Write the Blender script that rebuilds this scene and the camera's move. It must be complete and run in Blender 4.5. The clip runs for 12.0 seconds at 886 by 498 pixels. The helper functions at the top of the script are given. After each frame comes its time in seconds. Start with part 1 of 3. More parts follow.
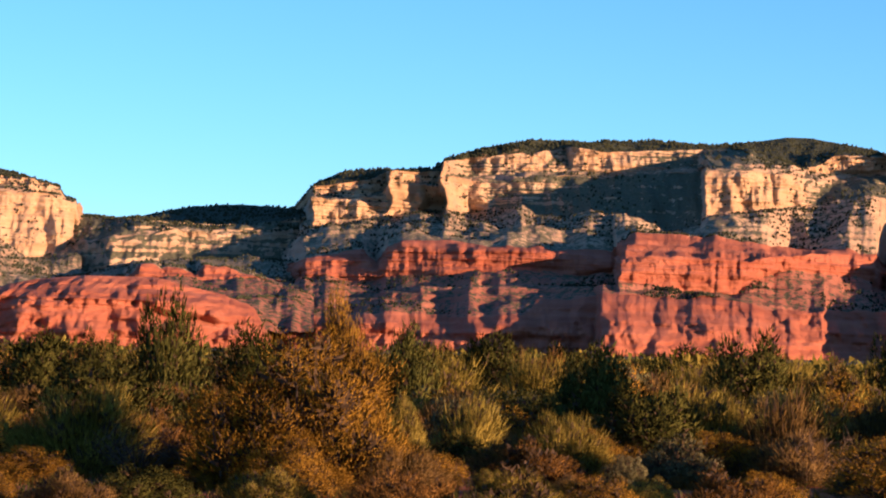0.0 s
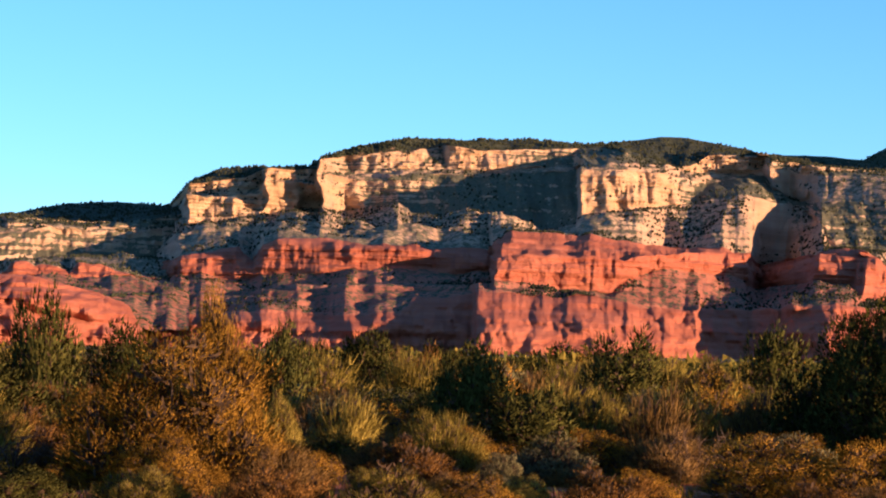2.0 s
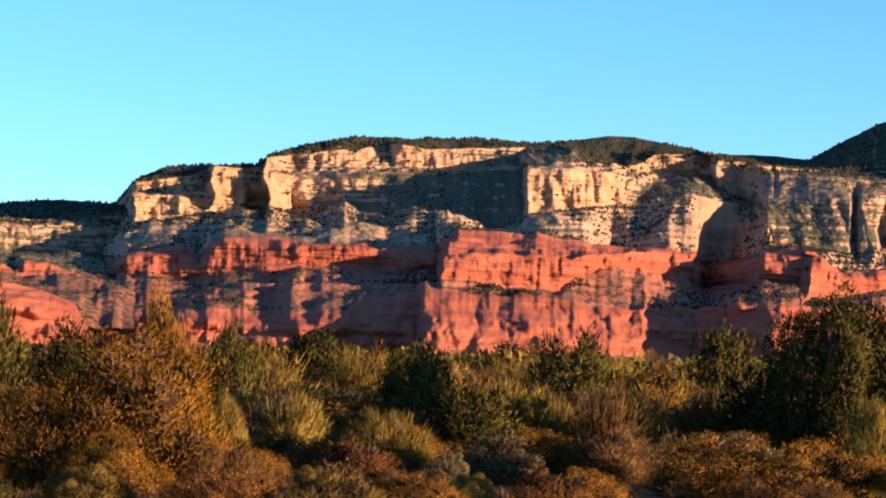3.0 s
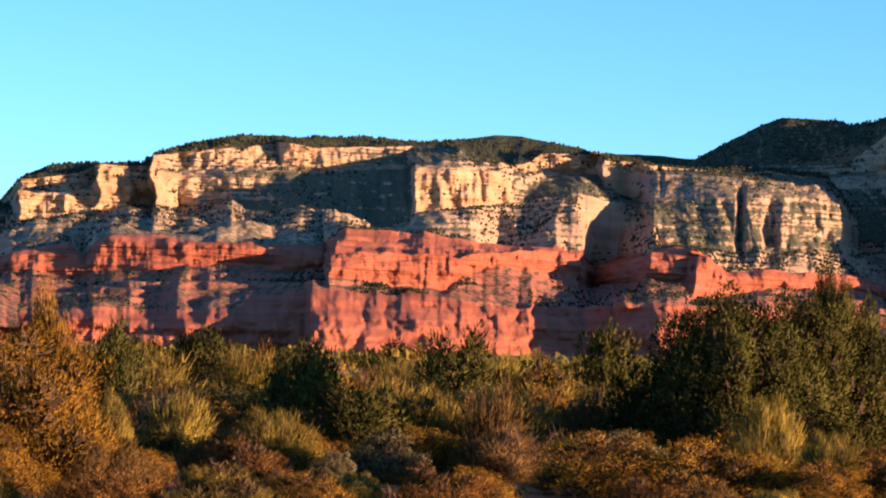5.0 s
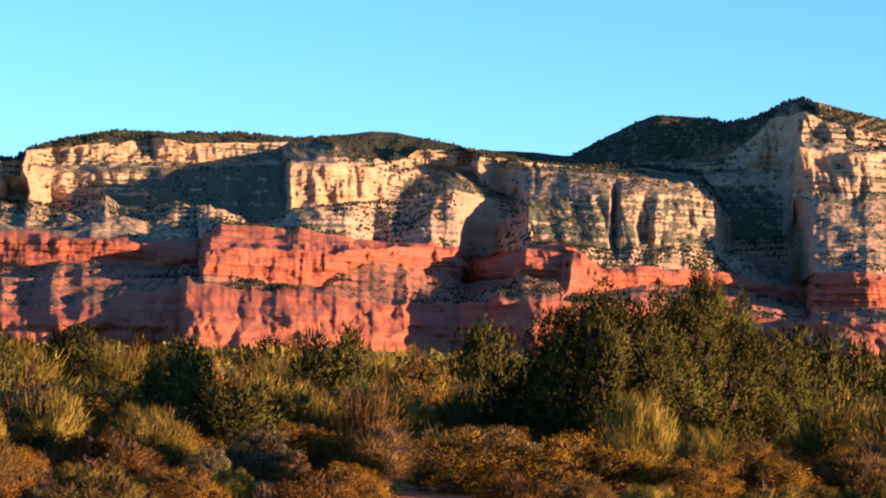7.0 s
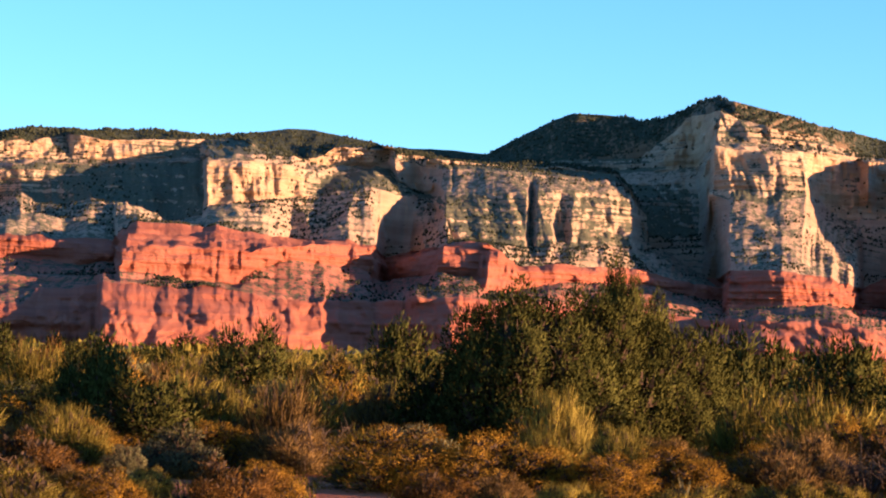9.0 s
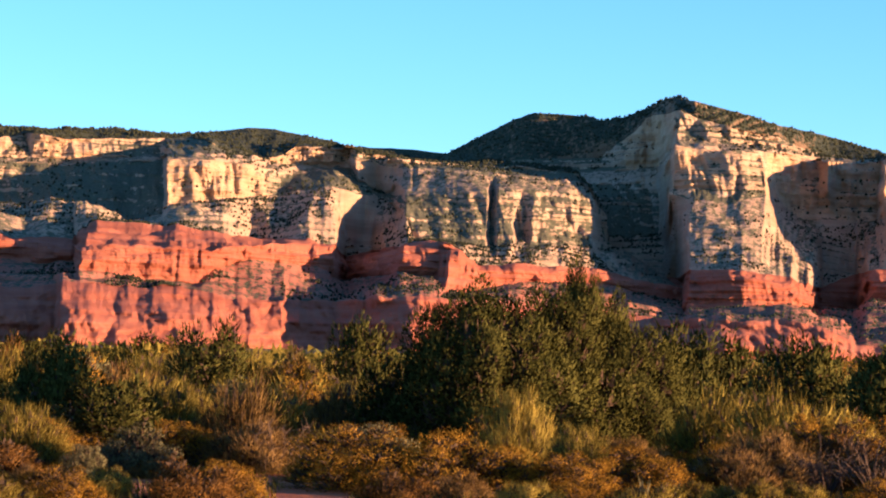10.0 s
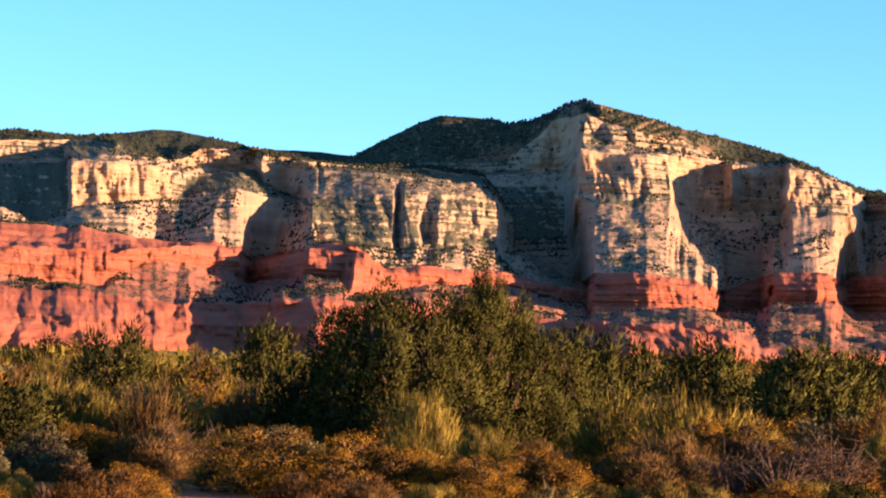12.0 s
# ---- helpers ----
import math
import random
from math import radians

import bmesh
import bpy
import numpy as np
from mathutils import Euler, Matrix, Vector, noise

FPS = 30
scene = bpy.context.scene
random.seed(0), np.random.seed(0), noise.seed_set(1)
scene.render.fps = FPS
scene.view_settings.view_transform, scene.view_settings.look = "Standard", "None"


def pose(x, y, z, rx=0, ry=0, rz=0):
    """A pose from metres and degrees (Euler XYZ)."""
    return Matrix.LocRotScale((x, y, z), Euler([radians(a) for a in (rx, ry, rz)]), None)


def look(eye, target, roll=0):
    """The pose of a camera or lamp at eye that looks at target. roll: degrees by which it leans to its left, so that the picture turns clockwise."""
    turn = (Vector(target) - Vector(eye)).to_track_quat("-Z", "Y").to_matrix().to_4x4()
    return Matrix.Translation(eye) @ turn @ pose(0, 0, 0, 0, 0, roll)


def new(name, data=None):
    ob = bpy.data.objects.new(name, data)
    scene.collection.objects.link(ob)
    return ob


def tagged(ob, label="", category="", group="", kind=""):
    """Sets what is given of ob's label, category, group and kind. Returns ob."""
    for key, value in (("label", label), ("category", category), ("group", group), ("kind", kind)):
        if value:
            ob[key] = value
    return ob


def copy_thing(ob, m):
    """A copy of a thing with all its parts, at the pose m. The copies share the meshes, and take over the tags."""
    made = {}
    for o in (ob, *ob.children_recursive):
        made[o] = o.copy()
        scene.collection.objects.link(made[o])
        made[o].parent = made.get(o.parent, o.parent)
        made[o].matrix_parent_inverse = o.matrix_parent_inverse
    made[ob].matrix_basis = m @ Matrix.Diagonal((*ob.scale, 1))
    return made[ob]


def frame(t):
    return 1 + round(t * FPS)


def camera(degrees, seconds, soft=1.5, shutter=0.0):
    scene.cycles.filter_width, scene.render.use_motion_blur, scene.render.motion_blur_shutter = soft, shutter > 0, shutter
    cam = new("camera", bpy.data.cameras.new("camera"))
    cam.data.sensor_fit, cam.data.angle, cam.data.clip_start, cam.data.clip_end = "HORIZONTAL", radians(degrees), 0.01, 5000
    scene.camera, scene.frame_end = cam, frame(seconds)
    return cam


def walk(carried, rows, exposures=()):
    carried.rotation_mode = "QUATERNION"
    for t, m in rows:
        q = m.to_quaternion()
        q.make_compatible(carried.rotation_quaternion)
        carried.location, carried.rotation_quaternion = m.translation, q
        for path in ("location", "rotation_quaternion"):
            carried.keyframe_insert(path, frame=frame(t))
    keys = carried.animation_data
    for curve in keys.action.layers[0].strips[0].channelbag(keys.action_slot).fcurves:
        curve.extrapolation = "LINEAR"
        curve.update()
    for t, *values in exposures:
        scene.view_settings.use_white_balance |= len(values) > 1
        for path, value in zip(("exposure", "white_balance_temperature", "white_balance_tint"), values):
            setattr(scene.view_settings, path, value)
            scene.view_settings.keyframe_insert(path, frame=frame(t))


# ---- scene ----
cam = camera(20.2, 12.0, soft=2.0)
EYE = 2.0
# seconds, bearing, tilt up, lean (degrees); the camera stands and turns
ROWS = [
    (0.0, -0.000, 2.582, -1.249),
    (0.5, 0.756, 2.586, -1.277),
    (1.0, 1.508, 2.592, -1.255),
    (1.5, 2.209, 2.595, -1.234),
    (2.0, 2.855, 2.600, -1.240),
    (2.5, 3.470, 2.597, -1.247),
    (3.0, 4.083, 2.595, -1.272),
    (5.0, 6.681, 2.624, -1.251),
    (5.5, 7.514, 2.617, -1.221),
    (6.0, 8.280, 2.609, -1.205),
    (6.5, 8.957, 2.603, -1.205),
    (7.0, 9.556, 2.597, -1.190),
    (9.0, 11.465, 2.585, -1.210),
    (9.5, 11.924, 2.584, -1.216),
    (10.0, 12.378, 2.587, -1.200),
    (10.5, 12.822, 2.587, -1.221),
    (11.0, 13.267, 2.591, -1.194),
    (11.5, 13.848, 2.634, -1.187),
    (12.0, 14.548, 2.692, -1.195),
]


def aim(bearing, tilt, lean):
    return Matrix.Translation((0, 0, EYE)) @ pose(0, 0, 0, 0, 0, -bearing) @ pose(0, 0, 0, 90 + tilt) @ pose(0, 0, 0, 0, 0, -lean)


walk(cam, [(t, aim(b, p, l)) for t, b, p, l in ROWS], exposures=[(0.0, 1.68, 4850, 8), (3.0, 1.84, 4850, 8), (5.5, 1.95, 4850, 8), (12.0, 2.15, 4900, 8)])

# ---- world and sun ----
SUN_BEARING, SUN_HEIGHT = 126.0, 5.6   # clockwise from straight ahead; degrees above the horizon
world = bpy.data.worlds.new("sky")
scene.world = world
world.use_nodes = True
wn = world.node_tree.nodes
sky = wn.new("ShaderNodeTexSky")
sky.sky_type, sky.sun_disc = "NISHITA", False
sky.sun_elevation, sky.sun_rotation = radians(SUN_HEIGHT), radians(SUN_BEARING)
sky.altitude, sky.air_density, sky.dust_density, sky.ozone_density = 2500, 1.0, 0.0, 2.2
wn["Background"].inputs["Strength"].default_value = 0.078
world.node_tree.links.new(sky.outputs["Color"], wn["Background"].inputs["Color"])
sun = new("sun", bpy.data.lights.new("sun", "SUN"))
sun.data.energy, sun.data.angle, sun.data.color = 5.0, radians(0.5), (1.0, 0.485, 0.185)
b, e = radians(SUN_BEARING), radians(SUN_HEIGHT)
sun.matrix_basis = look((1000 * math.sin(b), 1000 * math.cos(b), 1000 * math.tan(e)), (0, 0, 0))


# ---- materials ----
def material(name, rough=0.9):
    m = bpy.data.materials.new(name)
    m.use_nodes = True
    bsdf = m.node_tree.nodes["Principled BSDF"]
    bsdf.inputs["Roughness"].default_value = rough
    bsdf.inputs["Specular IOR Level"].default_value = 0.15
    return m, m.node_tree.nodes, m.node_tree.links, bsdf


def noise_node(nodes, links, vector, scale, detail=5, rough=0.6):
    n = nodes.new("ShaderNodeTexNoise")
    n.inputs["Scale"].default_value, n.inputs["Detail"].default_value, n.inputs["Roughness"].default_value = scale, detail, rough
    links.new(vector, n.inputs["Vector"])
    return n.outputs["Fac"]


def stretched(nodes, links, vector, sx, sy, sz):
    n = nodes.new("ShaderNodeMapping")
    n.inputs["Scale"].default_value = (sx, sy, sz)
    links.new(vector, n.inputs["Vector"])
    return n.outputs["Vector"]


def ramp(nodes, links, fac, stops):
    n = nodes.new("ShaderNodeValToRGB")
    while len(n.color_ramp.elements) < len(stops):
        n.color_ramp.elements.new(0.5)
    for el, (at, col) in zip(n.color_ramp.elements, stops):
        el.position, el.color = at, (*col, 1)
    links.new(fac, n.inputs["Fac"])
    return n.outputs["Color"]


def blend(nodes, links, fac, a, b, mode="MIX"):
    n = nodes.new("ShaderNodeMix")
    n.data_type, n.blend_type = "RGBA", mode
    if isinstance(fac, float):
        n.inputs["Factor"].default_value = fac
    else:
        links.new(fac, n.inputs["Factor"])
    links.new(a, n.inputs["A"]), links.new(b, n.inputs["B"])
    return n.outputs["Result"]


def rock(name, dark, mid, pale, scrub=0.0, scrub_colour=(0.045, 0.055, 0.03)):
    """Bedded sandstone: bands along the bedding, streaks down the face, and scrub growing where the rock lies flat."""
    m, nodes, links, bsdf = material(name)
    at = nodes.new("ShaderNodeNewGeometry").outputs["Position"]
    beds = noise_node(nodes, links, stretched(nodes, links, at, 0.004, 0.004, 0.11), 1.0, 6, 0.65)
    streaks = noise_node(nodes, links, stretched(nodes, links, at, 0.06, 0.06, 0.008), 1.0, 5, 0.6)
    blotch = noise_node(nodes, links, at, 0.012, 4)
    c1 = ramp(nodes, links, beds, [(0.32, dark), (0.5, mid), (0.68, pale)])
    c2 = ramp(nodes, links, streaks, [(0.3, dark), (0.55, mid), (0.75, pale)])
    c3 = ramp(nodes, links, blotch, [(0.3, dark), (0.5, mid), (0.7, pale)])
    col = blend(nodes, links, 0.3, blend(nodes, links, 0.3, c1, c2), c3)
    if scrub:
        up = nodes.new("ShaderNodeSeparateXYZ")
        links.new(nodes.new("ShaderNodeNewGeometry").outputs["Normal"], up.inputs[0])
        tufts = noise_node(nodes, links, at, 0.13, 5, 0.7)
        add = nodes.new("ShaderNodeMath")
        add.operation = "MULTIPLY_ADD"
        add.inputs[1].default_value = 0.5
        links.new(up.outputs["Z"], add.inputs[0]), links.new(tufts, add.inputs[2])
        lo = scrub
        grow = ramp(nodes, links, add.outputs[0], [(lo, (0, 0, 0)), (lo + 0.1, (1, 1, 1))])
        tint = ramp(nodes, links, noise_node(nodes, links, at, 0.4, 2), [(0.3, scrub_colour), (0.7, tuple(c * 1.9 for c in scrub_colour))])
        col = blend(nodes, links, grow, col, tint)
    links.new(col, bsdf.inputs["Base Color"])
    bump = nodes.new("ShaderNodeBump")
    bump.inputs["Strength"].default_value, bump.inputs["Distance"].default_value = 0.9, 5.0
    links.new(noise_node(nodes, links, stretched(nodes, links, at, 1, 1, 1.8), 0.1, 6, 0.65), bump.inputs["Height"])
    fine = nodes.new("ShaderNodeBump")
    fine.inputs["Strength"].default_value, fine.inputs["Distance"].default_value = 1.0, 2.5
    links.new(noise_node(nodes, links, stretched(nodes, links, at, 1, 1, 2.5), 0.35, 5, 0.7), fine.inputs["Height"])
    links.new(bump.outputs["Normal"], fine.inputs["Normal"])
    links.new(fine.outputs["Normal"], bsdf.inputs["Normal"])
    return m


RED = rock("red_sandstone", (0.23, 0.065, 0.036), (0.39, 0.134, 0.074), (0.48, 0.205, 0.125), 1.0)
RED_BENCH = rock("red_bench_with_scrub", (0.25, 0.09, 0.058), (0.36, 0.145, 0.092), (0.44, 0.22, 0.15), 0.95, (0.06, 0.064, 0.036))
CREAM = rock("cream_sandstone", (0.36, 0.215, 0.12), (0.55, 0.375, 0.225), (0.65, 0.485, 0.315), 0.85, (0.08, 0.078, 0.046))
TALUS = rock("scrub_covered_talus", (0.3, 0.2, 0.13), (0.45, 0.315, 0.21), (0.6, 0.45, 0.3), 0.87, (0.1, 0.098, 0.06))
SCRUB_SLOPE = rock("scrubby_rock_slope", (0.3, 0.2, 0.13), (0.47, 0.335, 0.22), (0.62, 0.48, 0.33), 0.72, (0.085, 0.085, 0.052))
WOODED = rock("wooded_summit_soil", (0.13, 0.088, 0.05), (0.2, 0.135, 0.08), (0.32, 0.22, 0.14), 0.7, (0.036, 0.042, 0.026))

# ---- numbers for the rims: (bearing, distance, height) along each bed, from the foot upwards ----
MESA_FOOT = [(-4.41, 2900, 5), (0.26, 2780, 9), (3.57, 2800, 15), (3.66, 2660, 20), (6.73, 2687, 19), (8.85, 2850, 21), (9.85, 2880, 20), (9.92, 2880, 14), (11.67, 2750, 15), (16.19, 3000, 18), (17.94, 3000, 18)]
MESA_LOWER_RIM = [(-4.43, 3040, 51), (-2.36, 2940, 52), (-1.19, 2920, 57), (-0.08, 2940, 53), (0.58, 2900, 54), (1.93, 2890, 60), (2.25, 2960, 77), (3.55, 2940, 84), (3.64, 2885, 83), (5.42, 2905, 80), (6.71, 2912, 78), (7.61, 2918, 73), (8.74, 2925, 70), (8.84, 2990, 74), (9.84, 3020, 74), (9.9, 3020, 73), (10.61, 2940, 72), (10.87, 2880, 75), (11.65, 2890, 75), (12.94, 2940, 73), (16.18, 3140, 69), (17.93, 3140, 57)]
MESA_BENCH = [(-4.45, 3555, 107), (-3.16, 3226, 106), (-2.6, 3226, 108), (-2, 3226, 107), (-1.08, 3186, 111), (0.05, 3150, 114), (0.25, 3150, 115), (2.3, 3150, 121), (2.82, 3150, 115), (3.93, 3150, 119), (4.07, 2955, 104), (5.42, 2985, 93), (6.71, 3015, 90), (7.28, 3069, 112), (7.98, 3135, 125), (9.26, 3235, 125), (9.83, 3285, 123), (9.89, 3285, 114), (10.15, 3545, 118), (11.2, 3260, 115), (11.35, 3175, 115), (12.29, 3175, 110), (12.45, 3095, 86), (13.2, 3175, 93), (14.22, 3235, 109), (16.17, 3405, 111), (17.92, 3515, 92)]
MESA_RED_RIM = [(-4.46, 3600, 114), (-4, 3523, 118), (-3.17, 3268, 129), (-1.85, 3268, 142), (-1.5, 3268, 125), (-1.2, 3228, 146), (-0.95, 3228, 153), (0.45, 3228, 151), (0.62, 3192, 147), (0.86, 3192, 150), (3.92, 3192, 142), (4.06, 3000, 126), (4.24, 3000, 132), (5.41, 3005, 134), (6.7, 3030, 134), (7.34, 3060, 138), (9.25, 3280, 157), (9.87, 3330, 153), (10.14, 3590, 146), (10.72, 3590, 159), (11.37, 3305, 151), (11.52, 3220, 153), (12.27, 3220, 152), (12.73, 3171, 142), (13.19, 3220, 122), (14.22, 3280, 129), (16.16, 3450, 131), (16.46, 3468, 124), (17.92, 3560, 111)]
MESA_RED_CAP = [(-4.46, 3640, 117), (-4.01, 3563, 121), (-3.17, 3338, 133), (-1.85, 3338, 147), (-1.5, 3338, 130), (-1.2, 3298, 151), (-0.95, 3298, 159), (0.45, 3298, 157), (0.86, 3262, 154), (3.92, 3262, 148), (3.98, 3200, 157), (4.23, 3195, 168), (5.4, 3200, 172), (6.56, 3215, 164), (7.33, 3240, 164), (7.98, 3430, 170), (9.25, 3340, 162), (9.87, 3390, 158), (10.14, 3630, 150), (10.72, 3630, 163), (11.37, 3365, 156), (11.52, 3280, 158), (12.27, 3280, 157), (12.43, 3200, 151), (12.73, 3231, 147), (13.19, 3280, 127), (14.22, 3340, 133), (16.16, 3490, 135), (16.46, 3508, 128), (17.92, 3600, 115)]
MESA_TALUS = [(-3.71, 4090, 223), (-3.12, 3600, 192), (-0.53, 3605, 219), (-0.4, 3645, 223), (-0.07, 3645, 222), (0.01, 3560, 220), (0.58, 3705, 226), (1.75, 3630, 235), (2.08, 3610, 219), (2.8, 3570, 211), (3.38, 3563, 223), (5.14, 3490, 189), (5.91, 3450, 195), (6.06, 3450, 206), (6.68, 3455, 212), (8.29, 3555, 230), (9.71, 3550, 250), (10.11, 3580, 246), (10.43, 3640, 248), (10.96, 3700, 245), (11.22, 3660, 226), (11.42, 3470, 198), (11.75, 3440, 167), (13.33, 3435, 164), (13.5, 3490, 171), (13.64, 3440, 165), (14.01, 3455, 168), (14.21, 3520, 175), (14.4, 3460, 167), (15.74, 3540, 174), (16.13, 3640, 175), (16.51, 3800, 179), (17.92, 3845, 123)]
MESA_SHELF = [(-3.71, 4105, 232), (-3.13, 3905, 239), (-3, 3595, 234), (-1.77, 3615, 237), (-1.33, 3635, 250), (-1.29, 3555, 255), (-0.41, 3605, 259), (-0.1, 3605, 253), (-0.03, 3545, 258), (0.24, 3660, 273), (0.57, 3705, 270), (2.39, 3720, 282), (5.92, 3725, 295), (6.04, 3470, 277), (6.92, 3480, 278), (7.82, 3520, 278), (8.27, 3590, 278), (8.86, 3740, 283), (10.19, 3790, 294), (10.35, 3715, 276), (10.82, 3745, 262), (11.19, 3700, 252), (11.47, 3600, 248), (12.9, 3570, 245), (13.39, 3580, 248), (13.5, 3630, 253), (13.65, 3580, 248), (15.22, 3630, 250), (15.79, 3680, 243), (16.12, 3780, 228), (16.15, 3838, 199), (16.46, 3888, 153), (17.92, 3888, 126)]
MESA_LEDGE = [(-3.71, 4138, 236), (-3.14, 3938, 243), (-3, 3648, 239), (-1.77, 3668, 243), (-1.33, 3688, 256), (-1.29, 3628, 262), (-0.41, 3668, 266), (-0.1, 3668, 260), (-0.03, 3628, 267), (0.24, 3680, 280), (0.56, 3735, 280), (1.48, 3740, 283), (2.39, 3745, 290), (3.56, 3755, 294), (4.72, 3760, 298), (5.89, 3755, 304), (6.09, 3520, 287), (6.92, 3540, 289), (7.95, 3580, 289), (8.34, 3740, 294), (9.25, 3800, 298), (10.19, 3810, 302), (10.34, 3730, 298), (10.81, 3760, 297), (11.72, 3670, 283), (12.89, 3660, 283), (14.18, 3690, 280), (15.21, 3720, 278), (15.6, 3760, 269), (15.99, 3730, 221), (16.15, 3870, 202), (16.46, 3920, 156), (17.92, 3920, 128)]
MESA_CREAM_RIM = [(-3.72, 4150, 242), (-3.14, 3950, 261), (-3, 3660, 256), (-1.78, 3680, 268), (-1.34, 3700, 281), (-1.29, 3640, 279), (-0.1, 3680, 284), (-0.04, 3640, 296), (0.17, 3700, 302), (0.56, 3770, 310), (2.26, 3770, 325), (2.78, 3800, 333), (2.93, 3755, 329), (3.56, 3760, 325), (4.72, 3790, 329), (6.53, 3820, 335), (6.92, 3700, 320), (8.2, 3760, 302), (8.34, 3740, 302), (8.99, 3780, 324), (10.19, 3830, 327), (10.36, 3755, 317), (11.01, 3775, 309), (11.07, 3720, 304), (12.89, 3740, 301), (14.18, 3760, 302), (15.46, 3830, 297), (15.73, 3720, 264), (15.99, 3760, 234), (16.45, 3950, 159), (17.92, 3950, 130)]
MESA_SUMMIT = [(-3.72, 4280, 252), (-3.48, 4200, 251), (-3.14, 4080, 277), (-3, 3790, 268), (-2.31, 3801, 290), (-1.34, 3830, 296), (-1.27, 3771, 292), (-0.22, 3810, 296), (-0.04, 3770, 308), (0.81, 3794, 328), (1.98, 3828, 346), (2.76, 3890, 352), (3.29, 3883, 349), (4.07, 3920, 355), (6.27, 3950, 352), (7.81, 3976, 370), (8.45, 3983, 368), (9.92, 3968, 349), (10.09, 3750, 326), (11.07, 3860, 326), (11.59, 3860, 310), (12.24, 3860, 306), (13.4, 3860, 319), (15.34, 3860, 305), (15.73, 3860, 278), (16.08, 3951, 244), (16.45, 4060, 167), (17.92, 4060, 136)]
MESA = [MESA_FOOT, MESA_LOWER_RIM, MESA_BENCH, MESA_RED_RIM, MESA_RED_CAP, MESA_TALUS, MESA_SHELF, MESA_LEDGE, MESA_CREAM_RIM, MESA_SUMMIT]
# PEAK's upper beds end on an unseen nearer spur, added to cast shade leftwards
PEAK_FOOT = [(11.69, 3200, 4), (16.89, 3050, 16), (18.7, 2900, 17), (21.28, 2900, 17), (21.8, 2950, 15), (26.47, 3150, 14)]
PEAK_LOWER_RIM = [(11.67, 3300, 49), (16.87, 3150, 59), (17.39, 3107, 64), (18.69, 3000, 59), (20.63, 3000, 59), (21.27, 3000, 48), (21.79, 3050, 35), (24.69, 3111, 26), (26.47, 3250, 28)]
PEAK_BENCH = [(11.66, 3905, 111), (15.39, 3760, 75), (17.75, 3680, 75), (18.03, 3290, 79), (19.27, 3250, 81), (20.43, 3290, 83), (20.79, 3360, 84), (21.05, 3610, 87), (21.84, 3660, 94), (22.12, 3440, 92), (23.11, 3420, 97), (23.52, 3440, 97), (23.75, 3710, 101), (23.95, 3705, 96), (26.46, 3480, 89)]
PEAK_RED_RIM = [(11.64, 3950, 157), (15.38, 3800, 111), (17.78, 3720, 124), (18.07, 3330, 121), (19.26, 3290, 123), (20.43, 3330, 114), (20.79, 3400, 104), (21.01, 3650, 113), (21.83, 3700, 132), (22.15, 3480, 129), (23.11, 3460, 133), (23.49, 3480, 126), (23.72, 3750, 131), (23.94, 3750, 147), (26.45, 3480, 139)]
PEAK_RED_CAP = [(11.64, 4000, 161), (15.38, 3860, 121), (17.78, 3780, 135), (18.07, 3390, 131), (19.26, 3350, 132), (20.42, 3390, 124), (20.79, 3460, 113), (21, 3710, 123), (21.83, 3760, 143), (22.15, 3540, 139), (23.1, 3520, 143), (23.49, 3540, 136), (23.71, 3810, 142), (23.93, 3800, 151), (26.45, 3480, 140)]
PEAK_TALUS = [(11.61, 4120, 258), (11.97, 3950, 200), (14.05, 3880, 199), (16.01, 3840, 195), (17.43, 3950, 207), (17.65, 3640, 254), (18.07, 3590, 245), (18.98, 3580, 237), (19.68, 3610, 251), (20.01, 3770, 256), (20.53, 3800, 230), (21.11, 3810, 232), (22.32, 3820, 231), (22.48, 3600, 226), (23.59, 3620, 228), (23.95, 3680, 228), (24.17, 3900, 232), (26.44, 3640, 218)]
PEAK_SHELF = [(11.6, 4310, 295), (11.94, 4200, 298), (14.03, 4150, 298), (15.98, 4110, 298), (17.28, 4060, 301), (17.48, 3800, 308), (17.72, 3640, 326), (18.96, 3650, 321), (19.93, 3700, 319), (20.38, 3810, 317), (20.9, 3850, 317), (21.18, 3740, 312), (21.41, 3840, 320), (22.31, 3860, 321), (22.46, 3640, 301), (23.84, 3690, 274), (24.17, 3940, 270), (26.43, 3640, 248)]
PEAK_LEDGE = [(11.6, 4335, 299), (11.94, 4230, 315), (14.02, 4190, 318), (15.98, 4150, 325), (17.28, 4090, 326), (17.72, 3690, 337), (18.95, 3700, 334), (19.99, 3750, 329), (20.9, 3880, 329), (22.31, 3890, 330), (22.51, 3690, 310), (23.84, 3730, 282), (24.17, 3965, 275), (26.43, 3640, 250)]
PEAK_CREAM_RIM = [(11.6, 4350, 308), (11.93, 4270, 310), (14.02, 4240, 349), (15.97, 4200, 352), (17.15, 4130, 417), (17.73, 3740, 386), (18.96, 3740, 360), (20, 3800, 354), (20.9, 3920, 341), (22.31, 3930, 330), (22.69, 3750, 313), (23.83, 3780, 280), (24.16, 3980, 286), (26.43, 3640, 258)]
